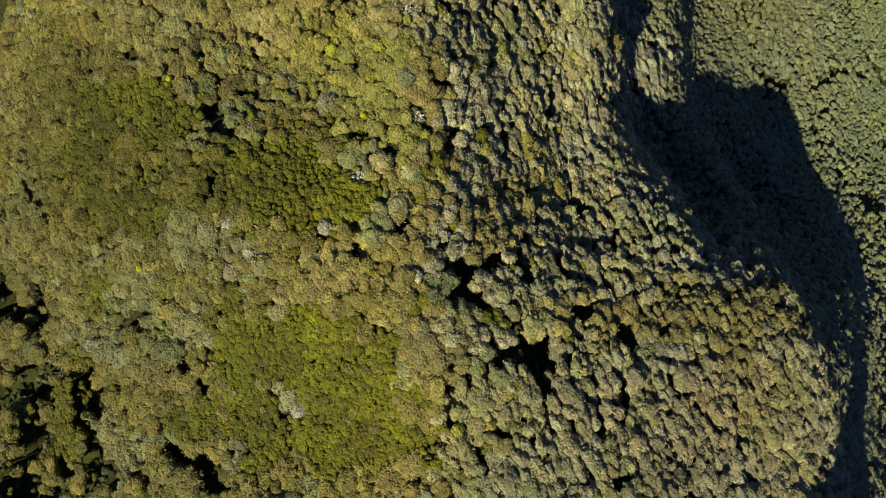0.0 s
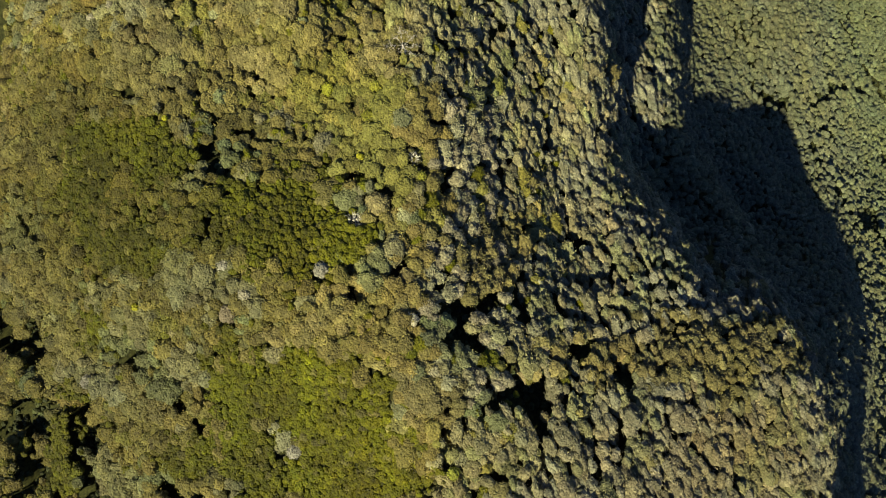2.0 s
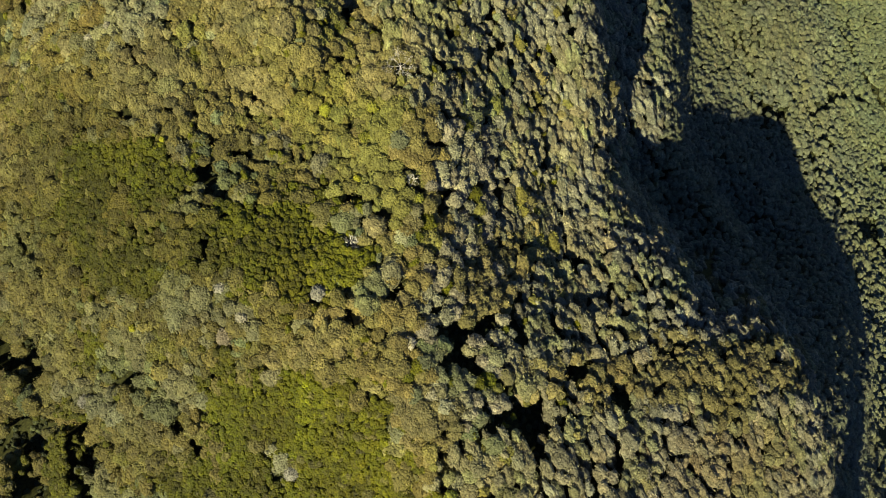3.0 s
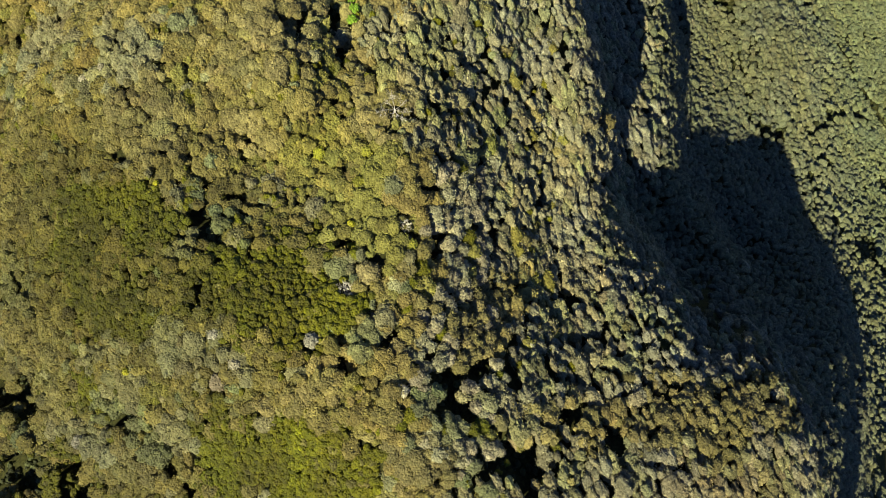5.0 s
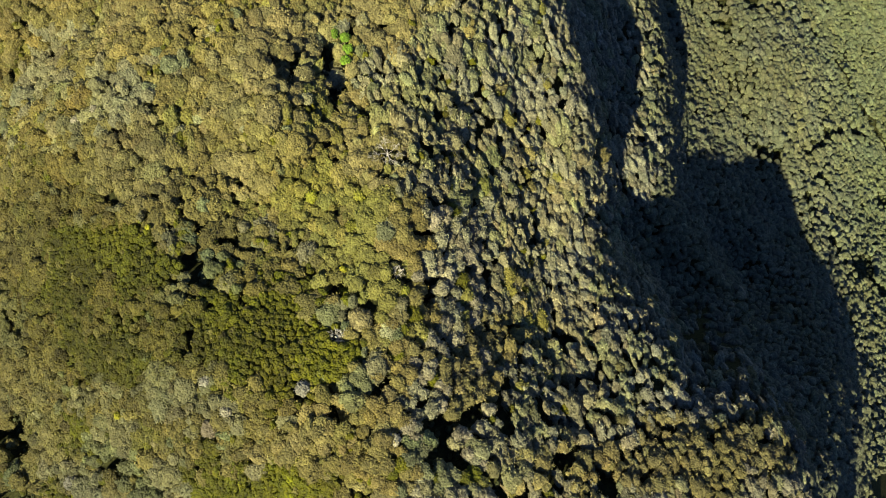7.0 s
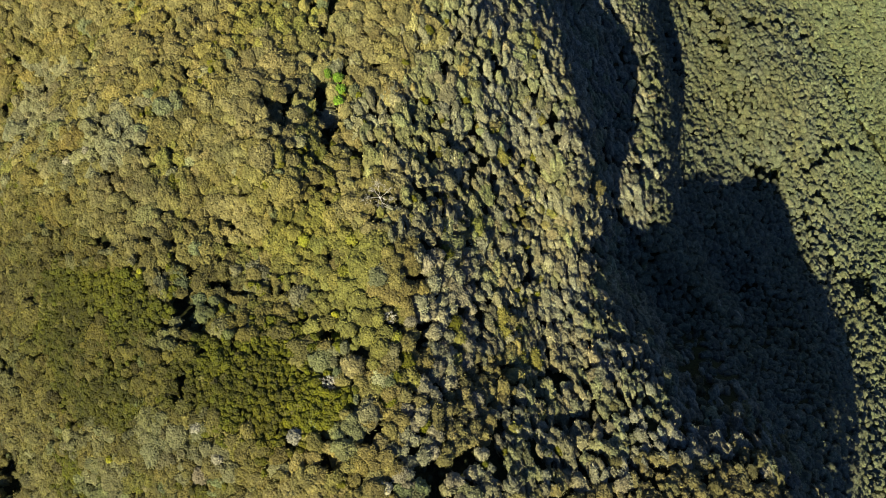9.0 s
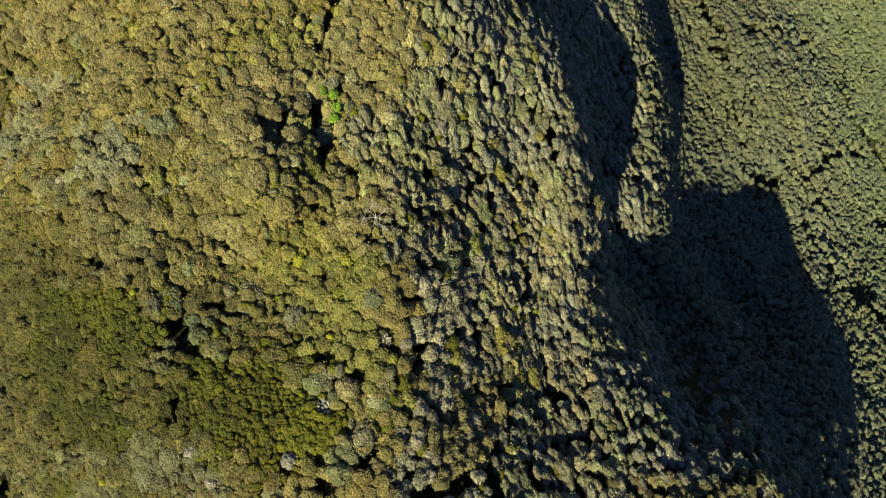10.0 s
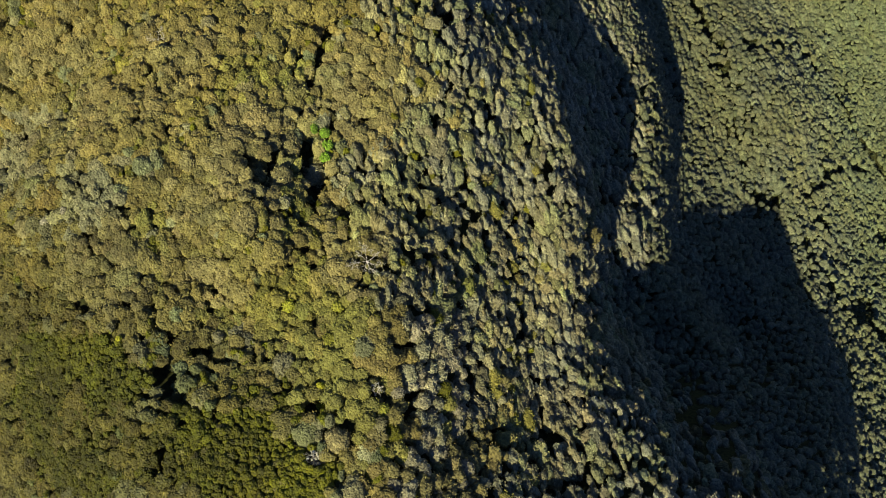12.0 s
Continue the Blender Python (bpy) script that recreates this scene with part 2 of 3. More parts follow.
def kind_of(x, y):
    """Index into KINDS of the growth at each place."""
    wob = field(x, y, 1.6, 4) * 0.5 + field(x, y, 3.5, 5) * 0.8 + field(x, y, 9.0, 6) * 1.2 - 1.25
    score = np.zeros((len(KINDS), len(x))) + 0.12
    east = x - crest_x(y) + wob * 6
    score[0] = np.where(east < 0, 0.42, 0.0) + (field(x, y, 6.0, 7) - 0.5) * 0.3
    score[1] = np.where(east >= 0, 0.55, 0.0)
    score[2] = np.where(x > 66 + 32 * np.clip((12 - y) / 25, 0, 1) + wob * 20, 0.9, 0.0)
    # the stands' outlines wander
    wx = x + (field(x, y, 8.0, 8) - 0.5) * 7 + (field(x, y, 3.0, 9) - 0.5) * 3
    wy = y + (field(x, y, 8.0, 12) - 0.5) * 7 + (field(x, y, 3.0, 13) - 0.5) * 3
    for name, places in STANDS.items():
        k = KINDS.index(name)
        for sx, sy, rx, ry in places:
            d = ((wx - sx) / rx) ** 2 + ((wy - sy) / ry) ** 2
            score[k] = np.maximum(score[k], (1.6 if name == "olive" else 1.25) * np.exp(-0.75 * d) + wob * 0.6)
    score[3:] += (field(x, y, 4.0, 11) - 0.5) * 0.15
    score += np.random.default_rng(len(x)).normal(0, 0.14, score.shape) * (score > 0)
    return score.argmax(0)


def olive_share(x, y):
    best = np.zeros(np.shape(x))
    for sx, sy, rx, ry in STANDS["olive"]:
        best = np.maximum(best, np.exp(-0.6 * (((x - sx) / rx) ** 2 + ((y - sy) / ry) ** 2)))
    return np.clip(best * 2.2 - 0.7, 0, 1)


def ground_height(x, y):
    flank = np.clip((x - crest_x(y) + 3) / 6, 0, 1)
    under = 2.1 + 2.5 * flank - 1.1 * olive_share(x, y)
    under = under - 2.6 * np.clip((x - 120) / 60, 0, 1)
    return canopy_height(x, y) - under - np.where(x > 110, 3.5, np.where((x < -52) & (y < -8), 8.0, 4.5)) * gap_depth(x, y) + (field(x, y, 5.0, 21) - 0.5) * 0.6


# The ground sheet's grid, and the height of the sheet between its points
def spaced(lo, hi, step, far):
    ring = [far * (0.5 ** i) for i in range(5)]
    return np.array([lo - r for r in ring] + list(np.arange(lo, hi + step, step)) + [hi + r for r in reversed(ring)])


GRID_X, GRID_Y = spaced(-130, 390, 2.2, 2600), spaced(-90, 300, 2.2, 2600)
GRID_Z = ground_height(*(g.ravel() for g in np.meshgrid(GRID_X, GRID_Y))).reshape(len(GRID_Y), len(GRID_X))


def ground_at(x, y):
    i = np.clip(np.searchsorted(GRID_X, x) - 1, 0, len(GRID_X) - 2)
    j = np.clip(np.searchsorted(GRID_Y, y) - 1, 0, len(GRID_Y) - 2)
    u, v = (x - GRID_X[i]) / (GRID_X[i + 1] - GRID_X[i]), (y - GRID_Y[j]) / (GRID_Y[j + 1] - GRID_Y[j])
    low = GRID_Z[j, i] * (1 - u) + GRID_Z[j, i + 1] * u
    high = GRID_Z[j + 1, i] * (1 - u) + GRID_Z[j + 1, i + 1] * u
    return low * (1 - v) + high * v


# ---- materials ----
def node_material(name):
    mat = bpy.data.materials.new(name)
    mat.use_nodes = True
    return mat, mat.node_tree.nodes, mat.node_tree.links, mat.node_tree.nodes["Principled BSDF"]


TUFT = 2.1


def leaf_material():
    """Leaves: the plant's own tone, varied leaf by leaf and patch by patch, a little light shining through."""
    mat, nodes, links, shader = node_material("foliage")
    tone = nodes.new("ShaderNodeAttribute")
    tone.attribute_name = "leaf_tone"
    geo = nodes.new("ShaderNodeNewGeometry")
    info = nodes.new("ShaderNodeObjectInfo")
    patch = nodes.new("ShaderNodeTexNoise")
    patch.inputs["Scale"].default_value, patch.inputs["Detail"].default_value = 0.35, 3.0
    links.new(geo.outputs["Position"], patch.inputs["Vector"])
    spread = nodes.new("ShaderNodeMapRange")
    spread.inputs["To Min"].default_value, spread.inputs["To Max"].default_value = 0.85, 1.17
    links.new(geo.outputs["Random Per Island"], spread.inputs["Value"])
    wide = nodes.new("ShaderNodeMapRange")
    wide.inputs["From Min"].default_value, wide.inputs["From Max"].default_value = 0.3, 0.7
    wide.inputs["To Min"].default_value, wide.inputs["To Max"].default_value = 0.78, 1.22
    links.new(patch.outputs["Fac"], wide.inputs["Value"])
    speck = nodes.new("ShaderNodeTexNoise")
    speck.inputs["Scale"].default_value, speck.inputs["Detail"].default_value, speck.inputs["Roughness"].default_value = 2.3, 4.0, 0.7
    links.new(geo.outputs["Position"], speck.inputs["Vector"])
    leafy = nodes.new("ShaderNodeMapRange")
    leafy.inputs["From Min"].default_value, leafy.inputs["From Max"].default_value = 0.3, 0.7
    leafy.inputs["To Min"].default_value, leafy.inputs["To Max"].default_value = 0.70, 1.30
    links.new(speck.outputs["Fac"], leafy.inputs["Value"])
    # tufts of leaves: small mounds of uneven size, each of its own shade
    sway = nodes.new("ShaderNodeVectorMath")
    sway.operation = "MULTIPLY_ADD"
    sway.inputs[1].default_value = (0.16, 0.16, 0.16)
    links.new(speck.outputs["Color"], sway.inputs[0])
    links.new(geo.outputs["Position"], sway.inputs[2])
    tufts, heights = [], []
    for size, high in ((TUFT, 1.0), (TUFT * 2.3, 0.45)):
        cell = nodes.new("ShaderNodeTexVoronoi")
        cell.inputs["Scale"].default_value = size
        links.new(sway.outputs["Vector"], cell.inputs["Vector"])
        mound = nodes.new("ShaderNodeMath")
        mound.operation = "MULTIPLY"
        mound.inputs[1].default_value = -high
        links.new(cell.outputs["Distance"], mound.inputs[0])
        tufts.append(cell)
        heights.append(mound)
    height = nodes.new("ShaderNodeMath")
    links.new(heights[0].outputs[0], height.inputs[0])
    links.new(heights[1].outputs[0], height.inputs[1])
    relief = nodes.new("ShaderNodeBump")
    relief.inputs["Strength"].default_value, relief.inputs["Distance"].default_value = 1.0, 0.34
    links.new(height.outputs[0], relief.inputs["Height"])
    links.new(relief.outputs["Normal"], shader.inputs["Normal"])
    shade = nodes.new("ShaderNodeSeparateColor")
    links.new(tufts[0].outputs["Color"], shade.inputs["Color"])
    own = nodes.new("ShaderNodeMapRange")
    own.inputs["To Min"].default_value, own.inputs["To Max"].default_value = 0.72, 1.28
    links.new(shade.outputs[0], own.inputs["Value"])
    fine = nodes.new("ShaderNodeMath")
    fine.operation = "MULTIPLY"
    links.new(wide.outputs["Result"], fine.inputs[0])
    tufted = nodes.new("ShaderNodeMath")
    tufted.operation = "MULTIPLY"
    links.new(leafy.outputs["Result"], tufted.inputs[0])
    links.new(own.outputs["Result"], tufted.inputs[1])
    links.new(tufted.outputs[0], fine.inputs[1])
    both = nodes.new("ShaderNodeMath")
    both.operation = "MULTIPLY"
    links.new(spread.outputs["Result"], both.inputs[0])
    links.new(fine.outputs[0], both.inputs[1])
    single = nodes.new("ShaderNodeMapRange")
    single.inputs["To Min"].default_value, single.inputs["To Max"].default_value = 0.8, 1.2
    links.new(info.outputs["Random"], single.inputs["Value"])
    all_three = nodes.new("ShaderNodeMath")
    all_three.operation = "MULTIPLY"
    links.new(both.outputs[0], all_three.inputs[0])
    links.new(single.outputs["Result"], all_three.inputs[1])
    colour = nodes.new("ShaderNodeVectorMath")
    colour.operation = "SCALE"
    links.new(tone.outputs["Color"], colour.inputs[0])
    links.new(all_three.outputs[0], colour.inputs["Scale"])
    links.new(colour.outputs["Vector"], shader.inputs["Base Color"])
    shader.inputs["Roughness"].default_value = 0.62
    shader.inputs["Diffuse Roughness"].default_value = 1.0
    shader.inputs["Specular IOR Level"].default_value = 0.3
    glow = nodes.new("ShaderNodeBsdfTranslucent")
    links.new(colour.outputs["Vector"], glow.inputs["Color"])
    mix = nodes.new("ShaderNodeMixShader")
    mix.inputs["Fac"].default_value = 0.12
    links.new(shader.outputs["BSDF"], mix.inputs[1])
    links.new(glow.outputs["BSDF"], mix.inputs[2])
    links.new(mix.outputs["Shader"], nodes["Material Output"].inputs["Surface"])
    return mat


def mottled(name, dark, light, scale, rough=0.9, bump=0.3):
    mat, nodes, links, shader = node_material(name)
    coord = nodes.new("ShaderNodeTexCoord")
    big = nodes.new("ShaderNodeTexNoise")
    big.inputs["Scale"].default_value, big.inputs["Detail"].default_value = scale, 8.0
    links.new(coord.outputs["Object"], big.inputs["Vector"])
    ramp = nodes.new("ShaderNodeValToRGB")
    ramp.color_ramp.elements[0].position, ramp.color_ramp.elements[1].position = 0.32, 0.68
    ramp.color_ramp.elements[0].color, ramp.color_ramp.elements[1].color = (*dark, 1), (*light, 1)
    links.new(big.outputs["Fac"], ramp.inputs["Fac"])
    links.new(ramp.outputs["Color"], shader.inputs["Base Color"])
    fine = nodes.new("ShaderNodeTexNoise")
    fine.inputs["Scale"].default_value, fine.inputs["Detail"].default_value = scale * 6, 6.0
    links.new(coord.outputs["Object"], fine.inputs["Vector"])
    relief = nodes.new("ShaderNodeBump")
    relief.inputs["Strength"].default_value = bump
    links.new(fine.outputs["Fac"], relief.inputs["Height"])
    links.new(relief.outputs["Normal"], shader.inputs["Normal"])
    shader.inputs["Roughness"].default_value = rough
    shader.inputs["Specular IOR Level"].default_value = 0.1
    return mat


FOLIAGE = leaf_material()
SOIL = mottled("undergrowth_soil", (0.018, 0.020, 0.007), (0.060, 0.060, 0.018), 1.4, 0.95, 1.0)
BARK = mottled("bark", (0.05, 0.04, 0.03), (0.14, 0.12, 0.09), 3.0)
BLEACHED = mottled("bleached_wood", (0.42, 0.38, 0.30), (0.72, 0.66, 0.55), 2.5)


# ---- mesh building ----
def mesh_of(name, verts, tris, materials, tone=None, slot=None, smooth=False):
    me = bpy.data.meshes.new(name)
    verts, tris = np.ascontiguousarray(verts, np.float32), np.ascontiguousarray(tris, np.int32)
    me.vertices.add(len(verts))
    me.vertices.foreach_set("co", verts.ravel())
    me.loops.add(tris.size)
    me.loops.foreach_set("vertex_index", tris.ravel())
    me.polygons.add(len(tris))
    me.polygons.foreach_set("loop_start", np.arange(0, tris.size, 3, dtype=np.int32))
    if slot is not None:
        me.polygons.foreach_set("material_index", np.ascontiguousarray(slot, np.int32))
    me.polygons.foreach_set("use_smooth", np.full(len(tris), smooth))
    me.update(calc_edges=True)
    for m in materials:
        me.materials.append(m)
    if tone is not None:
        rgba = np.ones((len(verts), 4), np.float32)
        rgba[:, :3] = tone
        me.attributes.new("leaf_tone", "FLOAT_COLOR", "POINT").data.foreach_set("color", rgba.ravel())
    return me


def part(name, me, parent, label=""):
    ob = new(name, me)
    ob.parent = parent
    return tagged(ob, label)


OCTA_V = np.array([(1, 0, -0.4), (0, 1, -0.4), (-1, 0, -0.4), (0, -1, -0.4), (0, 0, 1)], float)
OCTA_T = np.array([(0, 1, 4), (1, 2, 4), (2, 3, 4), (3, 0, 4)])


def unit(v):
    return v / (np.linalg.norm(v, axis=-1, keepdims=True) + 1e-9)


def crown_shape(rng, lobes, cards, size, spread=0.62, lobe=0.42, tall=0.85, ragged=0.34):
    """A crown one metre in radius: leafy lobes round its middle, each a rounded core with leaf sprays standing off it.
    Gives its points, its triangles and which of them are shaded smooth."""
    verts, tris, smooth, n = [], [], [], 0
    turn = rng.random() * 6.28
    for i in range(lobes):
        z = 1 - 1.25 * (i + 0.5) / lobes
        a = turn + i * 2.39996 + rng.normal(0, 0.35)
        flat = math.sqrt(max(0, 1 - z * z))
        d = np.array([flat * math.cos(a), flat * math.sin(a), z])
        c = d * spread * rng.uniform(0.75, 1.2) * np.array([1, 1, tall])
        r = lobe * rng.uniform(0.7, 1.3)
        verts.append(unit(OCTA_V + rng.normal(0, 0.3, OCTA_V.shape)) * r * rng.uniform(0.75, 1.1, (5, 1)) + c)
        tris.append(OCTA_T + n)
        smooth.append(np.ones(len(OCTA_T), bool))
        n += 5
        e = unit(d * 0.8 + rng.normal(0, 0.65, (cards, 3)))
        e[:, 2] = np.abs(e[:, 2]) * 0.8 + 0.2 * e[:, 2]
        at = c + e * r * rng.uniform(0.84, 1.18, (cards, 1))
        nor = unit(e + rng.normal(0, ragged, (cards, 3)))
        side = unit(np.cross(nor, rng.normal(0, 1, (cards, 3))))
        other = np.cross(nor, side)
        w = size * rng.uniform(0.6, 1.4, (cards, 1))
        h = w * rng.uniform(0.6, 1.0, (cards, 1))
        quad = np.stack([at - side * w, at - other * h + nor * w * 0.2, at + side * w * rng.uniform(0.6, 1.2, (cards, 1)), at + other * h], 1)
        verts.append(quad.reshape(-1, 3))
        first = n + 4 * np.arange(cards)[:, None]
        tris.append(np.concatenate([first + np.array([[0, 1, 2]]), first + np.array([[0, 2, 3]])]))
        smooth.append(np.zeros(2 * cards, bool))
        n += 4 * cards
    return np.concatenate(verts), np.concatenate(tris), np.concatenate(smooth)


def geodesic(f):
    """Points and triangles of a ball of 20 f*f triangles, without its underside."""
    g = (1 + math.sqrt(5)) / 2
    ico = unit(np.array([(-1, g, 0), (1, g, 0), (-1, -g, 0), (1, -g, 0), (0, -1, g), (0, 1, g), (0, -1, -g), (0, 1, -g), (g, 0, -1), (g, 0, 1), (-g, 0, -1), (-g, 0, 1)], float))
    faces = [(i, j, k) for i in range(12) for j in range(i + 1, 12) for k in range(j + 1, 12)
             if max(np.linalg.norm(ico[i] - ico[j]), np.linalg.norm(ico[j] - ico[k]), np.linalg.norm(ico[i] - ico[k])) < 1.1]
    index, verts, tris = {}, [], []

    def at(p):
        key = tuple(np.round(p, 4) + 0.0)
        if key not in index:
            index[key] = len(verts)
            verts.append(p)
        return index[key]

    for i, j, k in faces:
        a, b, c = ico[i], ico[j], ico[k]
        if np.dot(np.cross(b - a, c - a), a) < 0:
            b, c = c, b
        grid = {(u, v): at(unit(a + (b - a) * u / f + (c - a) * v / f)) for u in range(f + 1) for v in range(f + 1 - u)}
        for u in range(f):
            for v in range(f - u):
                tris.append((grid[u, v], grid[u + 1, v], grid[u, v + 1]))
                if u + v < f - 1:
                    tris.append((grid[u + 1, v], grid[u + 1, v + 1], grid[u, v + 1]))
    verts, tris = np.array(verts), np.array(tris)
    tris = tris[verts[tris][:, :, 2].max(1) > -0.2]
    used = np.unique(tris)
    return verts[used], np.searchsorted(used, tris)


BALLS = {f: geodesic(f) for f in (2, 3, 4, 5, 6)}


def leafy_crown(rng, f, knobs, relief, sprays, size, tall=0.85, rough=0.3):
    """A crown one metre in radius: a closed coat of leaves gathered in knobs, with sprays of leaves that stand off it.
    Gives its points, its triangles and how pale the leaves are at each point."""
    d, tris = BALLS[f]
    a = rng.random() * 6.28
    d = d @ np.array([(math.cos(a), math.sin(a), 0), (-math.sin(a), math.cos(a), 0), (0, 0, 1)])
    c = unit(rng.normal(0, 1, (knobs, 3)) + np.array([0, 0, 0.7]))
    wide = rng.uniform(0.7, 1.25, knobs) * 2.1 / math.sqrt(knobs)

    def reach(q):
        gap = np.arccos(np.clip(q @ c.T, -1, 1)) / wide
        return 1.06 - relief + relief * np.sqrt(np.clip(1 - (gap * 0.8) ** 2, 0, 1)).max(1)

    skin = d * (reach(d) * (1 + rng.uniform(-rough, rough, len(d)) * 0.5))[:, None] + rng.uniform(-0.5, 0.5, d.shape) * rough / f
    e = unit(rng.normal(0, 1, (sprays, 3)) + np.array([0, 0, 0.6]))
    e[:, 2] = np.abs(e[:, 2])
    at = e * (reach(e) * rng.uniform(0.98, 1.2, sprays))[:, None]
    nor = unit(e + rng.normal(0, 0.6, (sprays, 3)))
    side = unit(np.cross(nor, rng.normal(0, 1, (sprays, 3))))
    other = np.cross(nor, side)
    w = size * rng.uniform(0.6, 1.4, (sprays, 1))
    leaf = np.stack([at - side * w, at + other * w * rng.uniform(-1.3, -0.5, (sprays, 1)) + nor * w * 0.3, at + side * w * 0.8 + other * w * 0.5], 1).reshape(-1, 3)
    verts = np.concatenate([skin, leaf]) * np.array([1, 1, tall])
    tris = np.concatenate([tris, len(skin) + np.arange(3 * sprays).reshape(-1, 3)])
    # leaf tips are paler, and the paler sprays also stand in for glints
    gain = np.concatenate([rng.uniform(0.8, 1.2, len(skin)), np.repeat(rng.uniform(0.95, 1.5, sprays), 3)])
    return verts, tris, gain


TRUNK_V = np.array([(1, 0, 0), (-0.5, 0.87, 0), (-0.5, -0.87, 0), (0.45, 0, 1), (-0.22, 0.39, 1), (-0.22, -0.39, 1)], float)
TRUNK_T = np.array([(0, 1, 4), (0, 4, 3), (1, 2, 5), (1, 5, 4), (2, 0, 3), (2, 3, 5)])


def swell(x, y):
    """The canopy's own unevenness: broad lumps on the ridge, streaks across the fall of the flank."""
    lump = (field(x, y, 6.0, 71) - 0.5) * 1.3 + (field(x, y, 3.0, 72) - 0.5) * 0.6
    a, b = x * 0.64 - y * 0.77, x * 0.77 + y * 0.64
    streak = (field(a / 2.2, b, 3.0, 73) - 0.5) * 1.7
    streak = streak * (1 + 0.8 * np.clip((x - 90) / 40, 0, 1))
    flank = np.clip((x - crest_x(y) + 2) / 6, 0, 1)
    return lump * (1 - flank) * (1 - 0.6 * olive_share(x, y)) + streak * flank


def grove(name, shapes, x, y, radius, tall, tone, rng, lift, label, category, rooted=False, stretch=1.0, rumple=0.0):
    """Many plants too alike to count, as one object: crowns and trunks on the ground at x, y."""
    n = len(x)
    base = ground_at(x, y)
    top = base + lift if rooted else canopy_height(x, y) + swell(x, y) + lift
    zr = radius * tall
    centre = np.maximum(top - zr, base + zr * 0.4)
    which = rng.integers(0, len(shapes), n)
    V, T, C, M, count = [], [], [], [], 0
    for k, (sv, st, gain) in enumerate(shapes):
        own = np.flatnonzero(which == k)
        if not len(own):
            continue
        a = rng.random(len(own)) * 6.283
        squash = rng.uniform(0.8, 1.2, len(own))
        ca, sa = np.cos(a), np.sin(a)
        lx, ly, lz = sv[:, 0][None], sv[:, 1][None], sv[:, 2][None]
        r = radius[own][:, None]
        qx = (lx * ca[:, None] - ly * sa[:, None]) * r * squash[:, None] / stretch
        qy = (lx * sa[:, None] + ly * ca[:, None]) * r / squash[:, None] * stretch
        lean = rng.normal(0.9, 0.8, len(own))[:, None] * (stretch - 1)
        px = qx - qy * lean + x[own][:, None]
        py = qy + y[own][:, None]
        pz = lz * zr[own][:, None] / 0.85 + centre[own][:, None]
        if rumple:
            pz = pz + (field(px, py, 1.1, 83) - 0.5) * rumple + (field(px, py, 0.55, 84) - 0.5) * rumple * 0.8
        V.append(np.stack([px, py, pz], -1).reshape(-1, 3))
        T.append((st[None] + (count + len(sv) * np.arange(len(own)))[:, None, None]).reshape(-1, 3))
        C.append(np.repeat(tone[own], len(sv), 0) * np.tile(gain, len(own))[:, None])
        M.append(np.zeros(len(own) * len(st), np.int32))
        count += len(own) * len(sv)
    girth = (0.06 * radius)[:, None]
    tv = TRUNK_V[None] * np.stack([girth, girth, np.ones_like(girth)], -1)
    tz = (base - 0.3)[:, None] + TRUNK_V[:, 2][None] * (centre - base + 0.3)[:, None]
    V.append(np.stack([tv[..., 0] + x[:, None], tv[..., 1] + y[:, None], tz], -1).reshape(-1, 3))
    T.append((TRUNK_T[None] + (count + 6 * np.arange(n))[:, None, None]).reshape(-1, 3))
    C.append(np.zeros((n * 6, 3)) + 0.1)
    M.append(np.ones(n * 6, np.int32))
    me = mesh_of(name, np.concatenate(V), np.concatenate(T), [FOLIAGE, BARK], np.concatenate(C), np.concatenate(M), True)
    return tagged(new(name, me), label, category, kind="stuff")


# ---- ground: one sheet from the ridge to the horizon ----
def build_ground():
    X, Y = np.meshgrid(GRID_X, GRID_Y)
    Z = GRID_Z.ravel()
    n, m = len(GRID_X), len(GRID_Y)
    i = (np.arange(m - 1)[:, None] * n + np.arange(n - 1)[None]).ravel()
    tris = np.concatenate([np.stack([i, i + 1, i + n + 1], 1), np.stack([i, i + n + 1, i + n], 1)])
    me = mesh_of("ground", np.stack([X.ravel(), Y.ravel(), Z], 1), tris, [SOIL], None, None, True)
    tagged(new("ground", me), "dark earth and undergrowth of a mountain ridge", "ground", kind="structure")


build_ground()


# ---- vegetation ----
def scatter(step, seed, x0, x1, y0, y1, jitter=0.42):
    """Uneven rows of places, about step metres apart."""
    rng = np.random.default_rng(seed)
    a, b = np.meshgrid(np.arange(x0, x1, step), np.arange(y0, y1, step * 0.87))
    a = a + (np.arange(a.shape[0]) % 2)[:, None] * step * 0.5
    x = (a + rng.uniform(-jitter, jitter, a.shape) * step).ravel()
    y = (b + rng.uniform(-jitter, jitter, b.shape) * step).ravel()
    ok = (x < 175 + (y + 62) * 0.72) & (y < 118 + (x + 92) * 0.33)
    return x[ok], y[ok]


